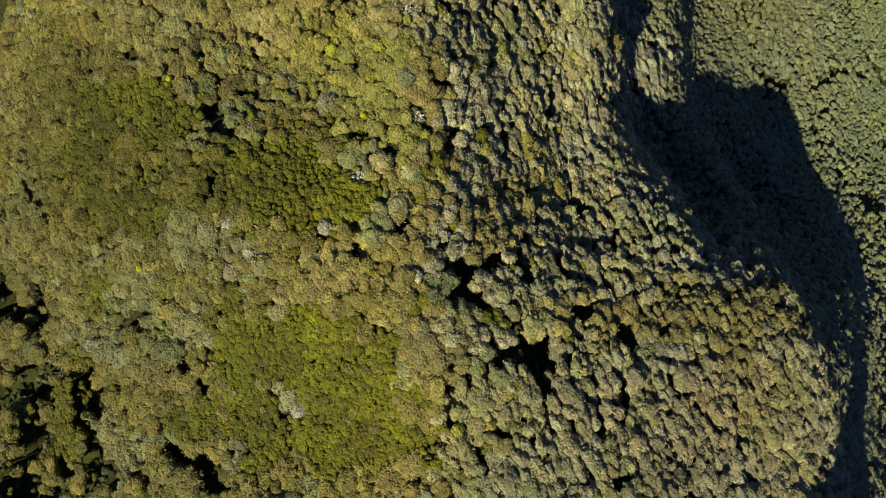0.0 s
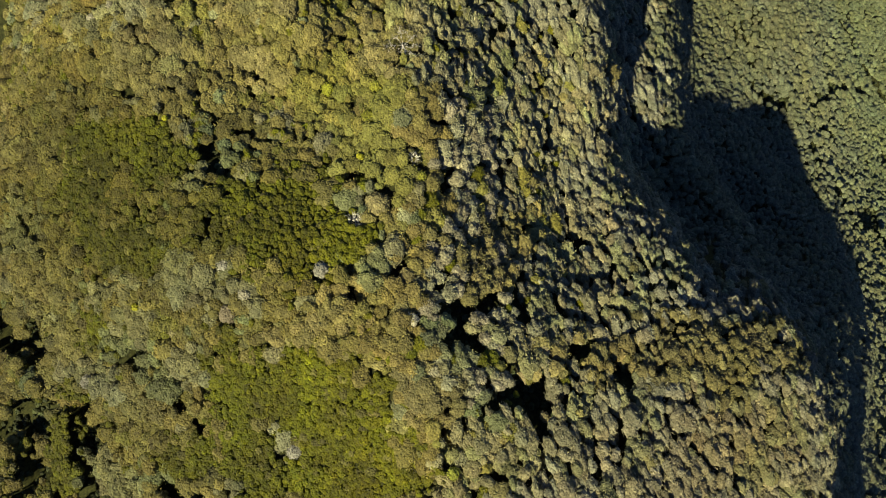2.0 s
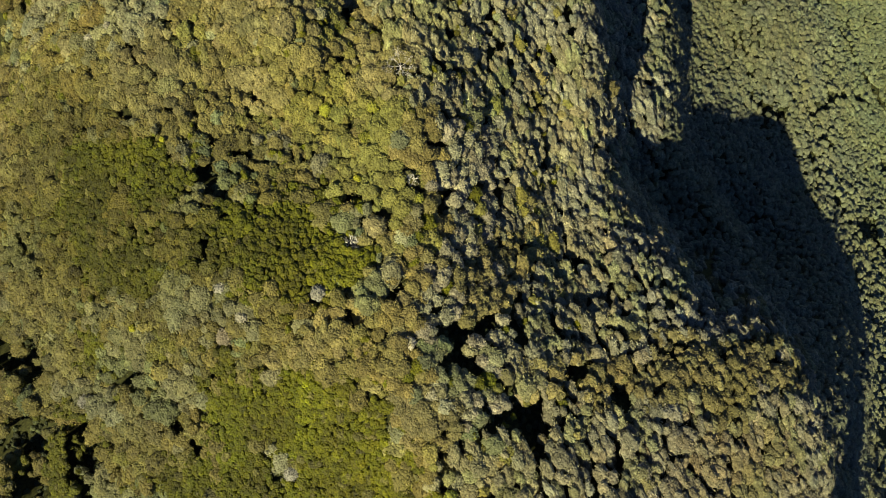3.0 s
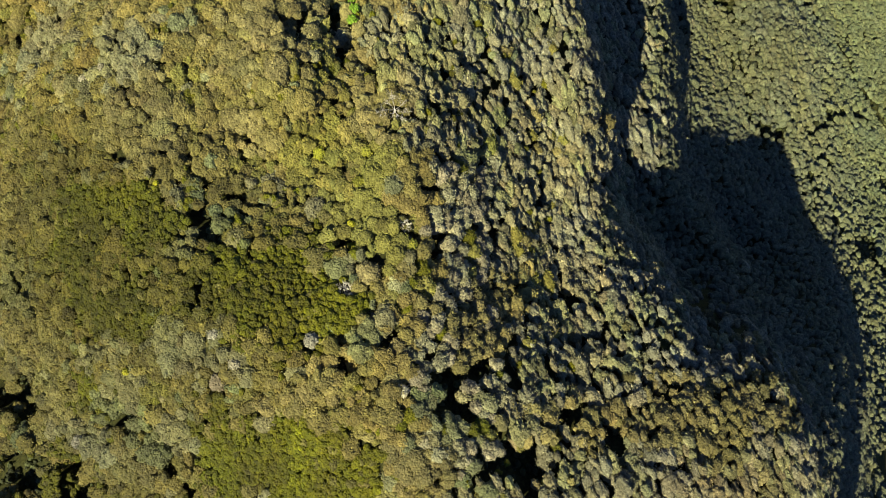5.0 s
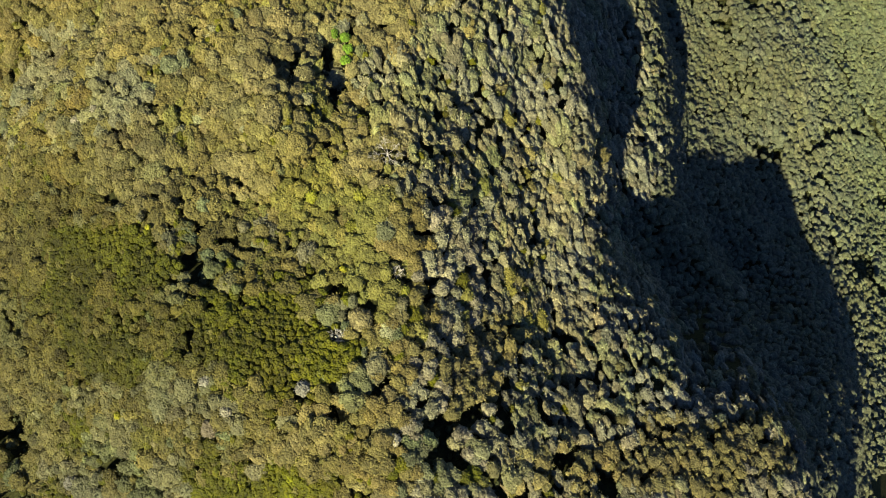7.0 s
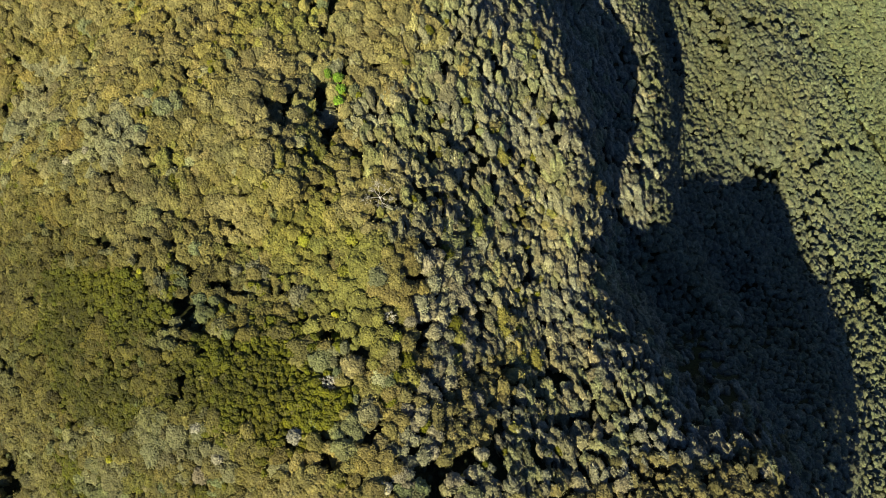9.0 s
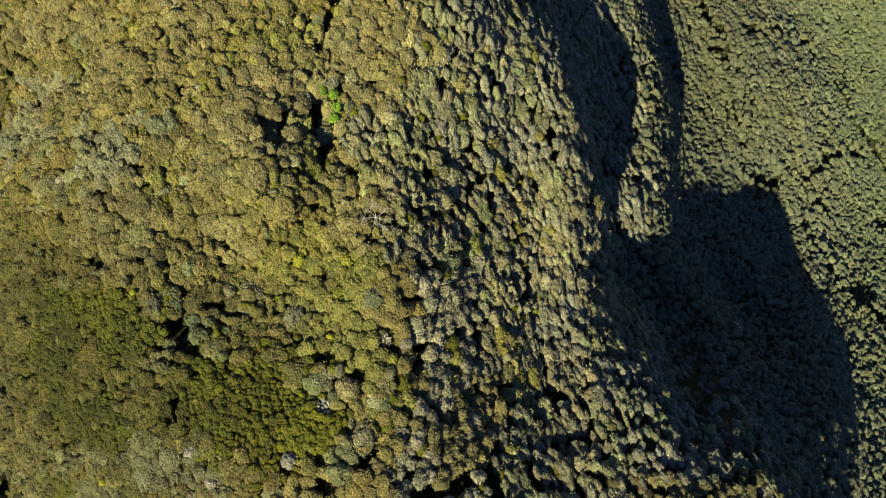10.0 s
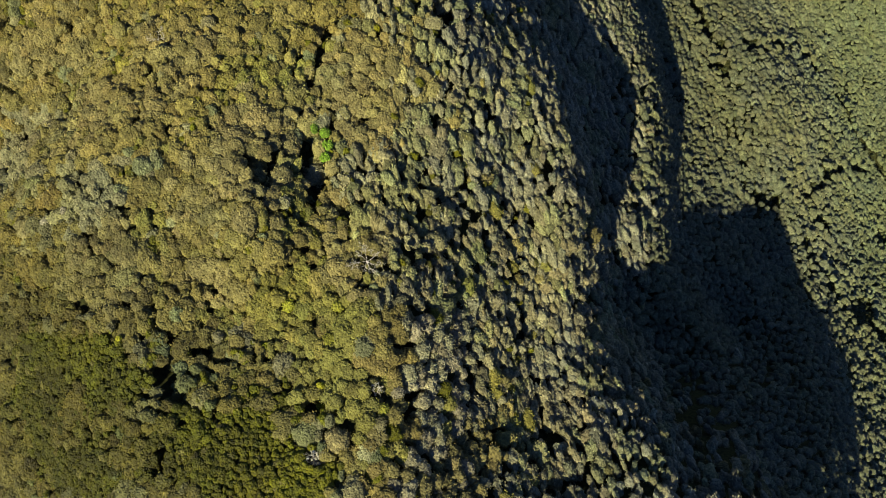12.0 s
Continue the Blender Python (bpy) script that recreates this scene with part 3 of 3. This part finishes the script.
def tones_for(kinds, x, y, rng):
    base = np.array([TONES[k] for k in KINDS])[kinds]
    n = len(kinds)
    bright = np.exp(rng.normal(0, 0.10, n) * np.where(kinds == KINDS.index("valley"), 0.45, 1.0) + (field(x, y, 2.6, 43) - 0.5) * np.where(kinds == KINDS.index("olive"), 0.25, 0.45))[:, None]
    warm = rng.normal(0, 0.022, n)[:, None] * np.array([[1.0, -0.3, -0.9]])
    # next to the crest the flank's trees are browner; far down the valley the scrub is greener
    brink = (kinds == KINDS.index("forest")) * np.clip(1 - (x - crest_x(y)) / 22, 0, 1) * 0.7
    base = base * (1 - brink[:, None]) + brink[:, None] * np.array([[0.222, 0.200, 0.082]])
    # single plants are greener, drier or more silvery than their neighbours, least so in the valley
    hues = np.array([(0.90, 1.02, 0.62), (1.09, 1.0, 0.84), (1.0, 1.04, 1.18), (1.0, 1.0, 1.0)])
    pick = np.floor(np.clip(field(x, y, 4.5, 47) * 1.5 - 0.25 + rng.normal(0, 0.16, n), 0, 0.999) * 4).astype(int)
    base = base * (1 + (hues[pick] - 1) * np.where(kinds == 1, 0.5, np.where(kinds == 2, 0.15, np.where(kinds == 3, 0.0, 0.2)))[:, None])
    far = np.clip((x - 170) / 60, 0, 1) * (kinds == KINDS.index("valley"))
    base = base * (1 + far[:, None] * np.array([[-0.04, 0.04, -0.08]]))
    # the low heath is greener in some patches and browner in others
    heath = (kinds == KINDS.index("olive"))[:, None] * (field(x, y, 5.0, 45) - 0.45)[:, None]
    base = base * (1 + heath * np.array([[0.45, 0.55, -0.2]]))
    # the ridge's southern half is browner in leaf, darkened also for the crowns' shaded sides
    south = 0.25 * np.clip((46 - y) / 30, 0, 1) * np.clip((-18 - x) / 20, 0, 1)
    south = south + 0.32 * np.exp(-((x + 58) / 30) ** 2 - ((y - 17) / 14) ** 2)
    south = south + 0.22 * np.exp(-((x + 84) / 22) ** 2 - ((y - 22) / 24) ** 2) + 0.26 * np.exp(-((x + 76) / 20) ** 2 - ((y - 42) / 14) ** 2)
    base = base * (1 - (np.minimum(south, 0.52) * np.where(kinds == 3, 0.9, 1.0))[:, None] * np.array([[0.93, 0.90, 1.3]]))
    # the trees of the lower spur are browner
    spur = np.exp(-((x - 60) / 30) ** 2 - ((y + 32) / 22) ** 2)[:, None] * (kinds == 1)[:, None]
    base = base * (1 - spur * np.array([[0.16, 0.24, 0.30]]))
    drift = (field(x, y, 14.0, 41) - 0.5)[:, None] * np.array([[0.08, 0.02, -0.22]])
    return np.clip(base * bright * (1 + warm + drift), 0.003, 0.6)


rng = np.random.default_rng(4)
NEAR_SHAPES = [leafy_crown(rng, 4, 7, 0.5, 130, 0.11, 0.85, 0.34) for _ in range(16)]
RIDGE_SHAPES = [leafy_crown(rng, 3, 7, 0.55, 88, 0.11, 0.85, 0.3) for _ in range(20)]
FLANK_SHAPES = [leafy_crown(rng, 3, 7, 0.62, 85, 0.13, 0.85, 0.4) for _ in range(16)]
MID_SHAPES = [leafy_crown(rng, 2, 5, 0.45, 16, 0.17, 0.85, 0.36) for _ in range(12)]
FAR_SHAPES = [leafy_crown(rng, 2, 5, 0.35, 6, 0.2, 0.85, 0.36) for _ in range(12)]
LOW_SHAPES = [leafy_crown(rng, 2, 6, 0.35, 11, 0.17, 0.85, 0.36) for _ in range(12)]

# Places that single plants, told apart below, keep to themselves: (x, y, radius)
KEPT = [(-15.8, 13.4, 1.5), (-4.8, 25.7, 1.3), (-7.5, 48.6, 2.0), (-54.5, 95.5, 1.2), (-39.9, -4.5, 2.0), (-11.7, 16.3, 2.6), (-54.4, 33.8, 0.5),
        (-15.3, 25.9, 0.7), (-60.9, -3.8, 0.7), (-22.4, 40.1, 1.3), (-21.8, 4.0, 1.4), (-75.1, -20.6, 1.7), (-28.2, -31.4, 1.6), (2.7, -33.6, 1.2), (-17.6, 73.6, 1.4), (-12.6, 40.2, 1.0), (-13.9, 33.7, 1.4), (-3.8, 21.6, 1.2),
        (-54.0, -9.0, 0.7), (-72.5, 55.8, 1.0), (-68.2, 58.1, 0.8), (-5.0, -5.0, 1.2), (-36.3, -0.5, 1.1)]


def free(x, y, room):
    ok = np.ones(len(x), bool)
    for kx, ky, r in KEPT:
        ok &= np.hypot(x - kx, y - ky) > r + room * 0.3
    return ok


def plant(step, seed, box, want, shapes, radius, tall, uneven, name, label, category, thin=0.0, hold=None, stretch=1.0, vary=0.27, rumple=0.5):
    x, y = scatter(step, seed, *box)
    kinds = kind_of(x, y)
    rng = np.random.default_rng(seed + 100)
    r = radius * np.clip(np.exp(rng.normal(0, vary, len(x))), 0.55, 2.0)
    ok = np.isin(kinds, [KINDS.index(k) for k in want]) & (rng.random(len(x)) > thin) & free(x, y, r)
    deep = gap_depth(x, y)
    ok &= (deep < 0.55) | (rng.random(len(x)) < np.where(x > 110, 0.06, np.where((x < -56) & (y < -8), 0.14, 0.3)))
    if hold is not None:
        ok &= ~hold(x, y)
    x, y, kinds, r = x[ok], y[ok], kinds[ok], r[ok]
    # the plants that grow in a hollow stand lower
    lift = rng.normal(0, uneven, len(x)) - np.clip(deep[ok] - 0.5, 0, 0.5) * 6.0
    # in the valley the trees along a clearing's edge are taller
    lift = lift + np.where((x > 110) & (deep[ok] > 0.02), 1.6, 0.0)
    grove(name, shapes, x, y, r, tall, tones_for(kinds, x, y, rng), rng, lift, label, category, False, stretch, rumple)
    return len(x)


def crest_strip(x, y):
    """The stretch of the crest where each tree is a thing of its own."""
    return (x > -9) & (x < 13) & (y > -22) & (y < 38)


WEST = (-108, 30, -62, 122)
counts = [
    plant(2.05, 1, WEST, ["heath", "grey", "teal", "tan", "lime"], RIDGE_SHAPES, 1.6, 0.52, 0.30, "ridge_shrubs",
          "olive, grey-green and tan shrubs packed over the ridge top", "shrubs", 0.02, crest_strip, 1.0, 0.36, 0.8),
    plant(1.0, 2, WEST, ["olive"], LOW_SHAPES, 0.82, 0.7, 0.14, "low_heath", "low dense olive-green heath on the ridge top", "heath", 0.02, crest_strip),
    plant(1.97, 3, (-30, 112, -64, 140), ["forest"], FLANK_SHAPES, 1.45, 0.76, 0.42, "flank_forest",
          "grey-olive trees crowded on the steep shaded flank", "trees", 0.03, crest_strip, 1.22, 0.3, 0.6),
    plant(1.97, 4, (30, 112, -64, 60), ["tan"], FLANK_SHAPES, 1.45, 0.76, 0.42, "spur_trees",
          "brown-leaved trees on the lower spur of the flank", "trees", 0.03, crest_strip, 1.1, 0.3, 0.6),
    plant(1.95, 5, (55, 170, -80, 210), ["valley"], MID_SHAPES, 1.32, 0.6, 0.36, "valley_forest",
          "light green forest covering the lower slope", "trees", 0.05, lambda x, y: x > 150 + 14 * field(x, y, 20.0, 3)),
    plant(2.3, 6, (145, 330, -50, 250), ["valley"], FAR_SHAPES, 1.3, 0.6, 0.25, "valley_scrub",
          "pale green scrub on the valley floor", "shrubs", 0.03, lambda x, y: x <= 150 + 14 * field(x, y, 20.0, 3)),
]


def understory():
    """Ferns and saplings on the floor of the hollows."""
    x, y = scatter(2.1, 12, -108, 330, -66, 250)
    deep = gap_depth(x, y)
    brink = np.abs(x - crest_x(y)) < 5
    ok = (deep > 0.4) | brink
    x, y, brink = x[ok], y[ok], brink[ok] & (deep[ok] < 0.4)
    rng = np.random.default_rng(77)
    # in the hollows the leaf colour is darkened to stand in for shade
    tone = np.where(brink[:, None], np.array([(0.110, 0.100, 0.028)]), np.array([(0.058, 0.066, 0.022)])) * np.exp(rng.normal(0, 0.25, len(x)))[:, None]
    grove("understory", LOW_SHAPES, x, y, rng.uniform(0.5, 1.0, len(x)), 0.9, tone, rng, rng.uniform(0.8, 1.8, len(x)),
          "green ferns and saplings, leaf colour darkened for the hollows' shade", "undergrowth", True)


understory()


def ground_cover():
    """Low growth that fills the floor between the shrubs of the ridge top."""
    x, y = scatter(3.8, 15, -108, 10, -64, 122)
    ok = (x < crest_x(y) - 3) & (gap_depth(x, y) < 0.3)
    x, y = x[ok], y[ok]
    rng = np.random.default_rng(78)
    tone = np.array([(0.118, 0.106, 0.022)]) * np.exp(rng.normal(0, 0.2, len(x)))[:, None]
    grove("ground_cover", LOW_SHAPES, x, y, rng.uniform(0.9, 1.4, len(x)), 0.6, tone, rng, rng.uniform(0.7, 1.2, len(x)),
          "low olive ground cover between the ridge shrubs", "undergrowth", True)


ground_cover()


def tapered_stick(p0, p1, r0, r1, sides=5):
    d = unit(np.array(p1) - np.array(p0))
    u = unit(np.cross(d, (0.3, 0.5, 0.81)))
    v = np.cross(d, u)
    a = np.arange(sides) * 2 * math.pi / sides
    ring = np.cos(a)[:, None] * u + np.sin(a)[:, None] * v
    verts = np.concatenate([np.array(p0) + ring * r0, np.array(p1) + ring * r1])
    i = np.arange(sides)
    j = (i + 1) % sides
    tris = np.concatenate([np.stack([i, j, j + sides], 1), np.stack([i, j + sides, i + sides], 1),
                           np.stack([np.full(sides - 2, sides), sides + i[1:-1], sides + i[2:]], 1)])
    return verts, tris


def joined(pieces):
    V, T, n = [], [], 0
    for v, t in pieces:
        V.append(v)
        T.append(t + n)
        n += len(v)
    return np.concatenate(V), np.concatenate(T)


def branching(rng, start, way, length, radius, depth, droop=0.0):
    """Sticks of a limb that forks as it grows."""
    out = []
    p, d = np.array(start, float), unit(np.array(way, float))
    for k in range(3):
        q = p + d * length / 3
        out.append(tapered_stick(p, q, radius * (1 - 0.25 * k), radius * (0.75 - 0.25 * k) + 0.006, 4))
        if depth > 0 and k > 0:
            for s in range(2):
                out += branching(rng, q, d + rng.normal(0, 0.6, 3), length * 0.55, radius * 0.5, depth - 1, droop)
        p, d = q, unit(d + rng.normal(0, 0.2, 3) - np.array([0, 0, droop]))
    return out


def on_ground(x, y):
    return float(ground_at(np.array([x]), np.array([y]))[0])


def crown_top(x, y):
    x, y = np.array([x]), np.array([y])
    return float((canopy_height(x, y) + swell(x, y))[0])


# Trees of the crest: one thing each, of a crown, a trunk and limbs
def crest_tree(rng, tone, label):
    high = 4.6
    tree = tagged(new("crest_tree"), label, "tree", "trees along the crest")
    v, t, s = NEAR_SHAPES[int(rng.integers(0, len(NEAR_SHAPES)))]
    v = v * np.array([1.6, 1.6, 1.4]) + np.array([0, 0, high - 1.1])
    part("crown", mesh_of("crown", v, t, [FOLIAGE], np.array(tone) * s[:, None], None, True), tree)
    v, t = joined([tapered_stick((0, 0, -0.4), (0.06, 0.03, 1.6), 0.13, 0.09, 6), tapered_stick((0.06, 0.03, 1.55), (0.02, -0.04, high - 1.0), 0.09, 0.05, 6)])
    part("trunk", mesh_of("trunk", v, t, [BARK]), tree)
    for k in range(3):
        a = k * 2.1 + rng.random()
        v, t = tapered_stick((0.04, 0.0, 1.7 + 0.3 * k), (0.7 * math.cos(a), 0.7 * math.sin(a), high - 1.3 + 0.2 * k), 0.05, 0.02)
        part("limb", mesh_of("limb", v, t, [BARK]), tree)
    return tree


def build_crest():
    rng = np.random.default_rng(9)
    x, y = scatter(2.15, 8, -11, 15, -24, 40)
    ok = crest_strip(x, y) & (gap_depth(x, y) < 0.55) & free(x, y, 1.2)
    x, y = x[ok], y[ok]
    kinds = kind_of(x, y)
    words = {"heath": "olive-brown crest tree among dense shrubs", "forest": "grey-olive tree at the edge of the steep flank",
             "olive": "low olive-green heath tree on the crest", "grey": "grey-green leafy tree on the crest", "teal": "blue-green tree beside a dark hollow",
             "tan": "dry tan-leaved tree on the crest", "lime": "yellow-green tree on the crest", "valley": "light green tree"}
    models = {}
    for i in range(len(x)):
        k = KINDS[kinds[i]]
        stock = models.setdefault(k, [])
        size = rng.uniform(0.8, 1.3)
        lift = rng.normal(0, 0.35)
        base = float(ground_at(x[i:i + 1], y[i:i + 1])[0])
        top = crown_top(x[i], y[i]) + lift
        m = pose(x[i], y[i], base, 0, 0, rng.uniform(0, 360))
        if len(stock) < 5:
            tone = np.array(TONES[k]) * math.exp(rng.normal(0, 0.14)) * (1 + rng.normal(0, 0.03, 3))
            tree = crest_tree(rng, tone, words[k])
            stock.append(tree)
        else:
            tree = copy_thing(stock[int(rng.integers(0, 5))], m)
        tree.matrix_basis = m
        tree.scale = (size, size, max(0.25, (top - base) / 4.6))


build_crest()


# ---- single plants that stand out ----
def bleached_shrub(x, y, r, seed, label):
    """A shrub with pale bleached twigs standing up from its stem."""
    rng = np.random.default_rng(seed)
    z, top = on_ground(x, y), crown_top(x, y) + 0.3
    shrub = tagged(new("bleached_shrub"), label, "shrub")
    shrub.location = (x, y, z)
    h = top - z
    v, t = tapered_stick((0, 0, -0.3), (0, 0, h - r), 0.14, 0.08, 7)
    part("stem", mesh_of("stem", v, t, [BARK]), shrub)
    for k in range(11):
        a, up = k * 2.4, rng.uniform(0.35, 1.5)
        v, t = joined(branching(rng, (0, 0, h - r - 0.1), (math.cos(a), math.sin(a), up), r * rng.uniform(0.7, 1.0), 0.04, 2))
        part("branch", mesh_of("branch", v, t, [BLEACHED]), shrub)
    v, t, s = crown_shape(rng, 16, 4, 0.10, 0.72, 0.17, 0.6)
    part("blossom", mesh_of("blossom", v * r + np.array([0, 0, h - r * 0.55]), t, [FOLIAGE], np.array((0.62, 0.58, 0.42))), shrub, "cream white blossom")


def dead_tree(x, y, r, seed, label):
    """A leafless tree whose pale limbs spread flat over the canopy."""
    rng = np.random.default_rng(seed)
    z, top = on_ground(x, y), crown_top(x, y) + 0.5
    h = top - z
    tree = tagged(new("dead_tree"), label, "tree")
    tree.location = (x, y, z)
    v, t = tapered_stick((0, 0, -0.3), (0.1, 0.1, h - 0.9), 0.2, 0.13, 8)
    part("trunk", mesh_of("trunk", v, t, [BLEACHED]), tree)
    for k in range(8):
        a = k * 0.79 + rng.uniform(-0.35, 0.35)
        v, t = joined(branching(rng, (0.1, 0.1, h - 1.0), (math.cos(a), math.sin(a), 0.6), r * rng.uniform(0.5, 1.0), 0.055, 3, 0.03))
        part("limb", mesh_of("limb", v, t, [BLEACHED]), tree)


def domed_shrub(name, x, y, r, tone, seed, label, knobs=40, relief=0.16, sprays=220, size=0.06, rise=0.55):
    rng = np.random.default_rng(seed)
    z, top = on_ground(x, y), crown_top(x, y) + rise
    shrub = tagged(new(name), label, "shrub")
    shrub.location = (x, y, z)
    h = top - z
    v, t, s = leafy_crown(rng, 6, knobs, relief, sprays, size, 0.8)
    part("crown", mesh_of("crown", v * r * 0.95 + np.array([0, 0, max(h - r * 0.85, r * 0.3)]), t, [FOLIAGE], np.array(tone) * s[:, None], None, True), shrub)
    for k in range(3):
        a = k * 2.1
        v, t = tapered_stick((0.1 * math.cos(a), 0.1 * math.sin(a), -0.3), (0.4 * r * math.cos(a), 0.4 * r * math.sin(a), max(h - r * 0.8, 0.3)), 0.08, 0.04)
        part("stem", mesh_of("stem", v, t, [BARK]), shrub)


bleached_shrub(-15.8, 13.4, 1.5, 51, "pale shrub with bleached white twigs among green heath")
bleached_shrub(-4.8, 25.7, 1.3, 52, "cream white flowering shrub at the edge of the flank")
dead_tree(-7.5, 48.6, 2.4, 53, "leafless grey-white dead tree with spreading limbs")
dead_tree(-54.5, 95.5, 1.8, 54, "small leafless whitish dead tree among tan shrubs")
domed_shrub("domed_shrub", -39.9, -4.5, 1.9, (0.27, 0.22, 0.12), 55, "round tan-grey domed shrub in grey-green scrub")
domed_shrub("domed_shrub", -11.7, 16.3, 2.5, (0.22, 0.185, 0.07), 56, "broad round olive-tan shrub beside a white shrub")
for x, y, r, seed in ((-54.4, 33.8, 0.6, 57), (-15.3, 25.9, 0.75, 58), (-60.9, -3.8, 0.75, 59)):
    domed_shrub("yellow_shrub", x, y, r, (0.36, 0.34, 0.02), seed, "small bright yellow shrub in olive scrub", 10, 0.4, 120, 0.15, 0.9)
for x, y, r, seed in ((-12.6, 40.2, 1.2, 71), (-13.9, 33.7, 1.7, 72), (-3.8, 21.6, 1.4, 73), (-54.0, -9.0, 0.9, 74)):
    domed_shrub("lime_shrub", x, y, r, (0.23, 0.225, 0.025), seed, "yellow-green rounded shrub among olive shrubs", 18, 0.3, 150, 0.1, 0.35)
for x, y, r, seed in ((-72.5, 55.8, 1.2, 81), (-68.2, 58.1, 1.0, 82), (-5.0, -5.0, 1.4, 83), (-36.3, -0.5, 1.3, 84)):
    domed_shrub("cream_shrub", x, y, r, (0.40, 0.36, 0.22), seed, "pale cream-leaved shrub among olive shrubs", 16, 0.35, 160, 0.1, 0.4)
domed_shrub("lime_shrub", -22.4, 40.1, 1.4, (0.25, 0.25, 0.02), 60, "yellow-green leafy shrub on the ridge", 16, 0.3, 150, 0.1)
domed_shrub("lime_shrub", 2.7, -33.6, 1.2, (0.24, 0.25, 0.03), 61, "bright yellow-green round shrub near the crest", 16, 0.3, 150, 0.1)
for x, y, r, seed in ((-17.4, 75.0, 1.2, 66), (-17.0, 72.4, 1.4, 67), (-19.8, 75.8, 1.0, 68), (-17.2, 69.8, 1.1, 69)):
    domed_shrub("green_shrub", x, y, r, (0.15, 0.25, 0.02), seed, "vivid green shrub at the rim of a dark hollow", 14, 0.35, 150, 0.13, 0.4)
for x, y, r, seed in ((-21.8, 4.0, 1.5, 62), (-40.7, 4.7, 1.5, 65), (-75.1, -20.6, 1.8, 63), (-28.2, -31.4, 1.7, 64)):
    domed_shrub("silver_shrub", x, y, r, (0.27, 0.25, 0.17), seed, "silvery grey shrub rising from olive heath", 24, 0.25, 200, 0.08)
print("plants", counts)
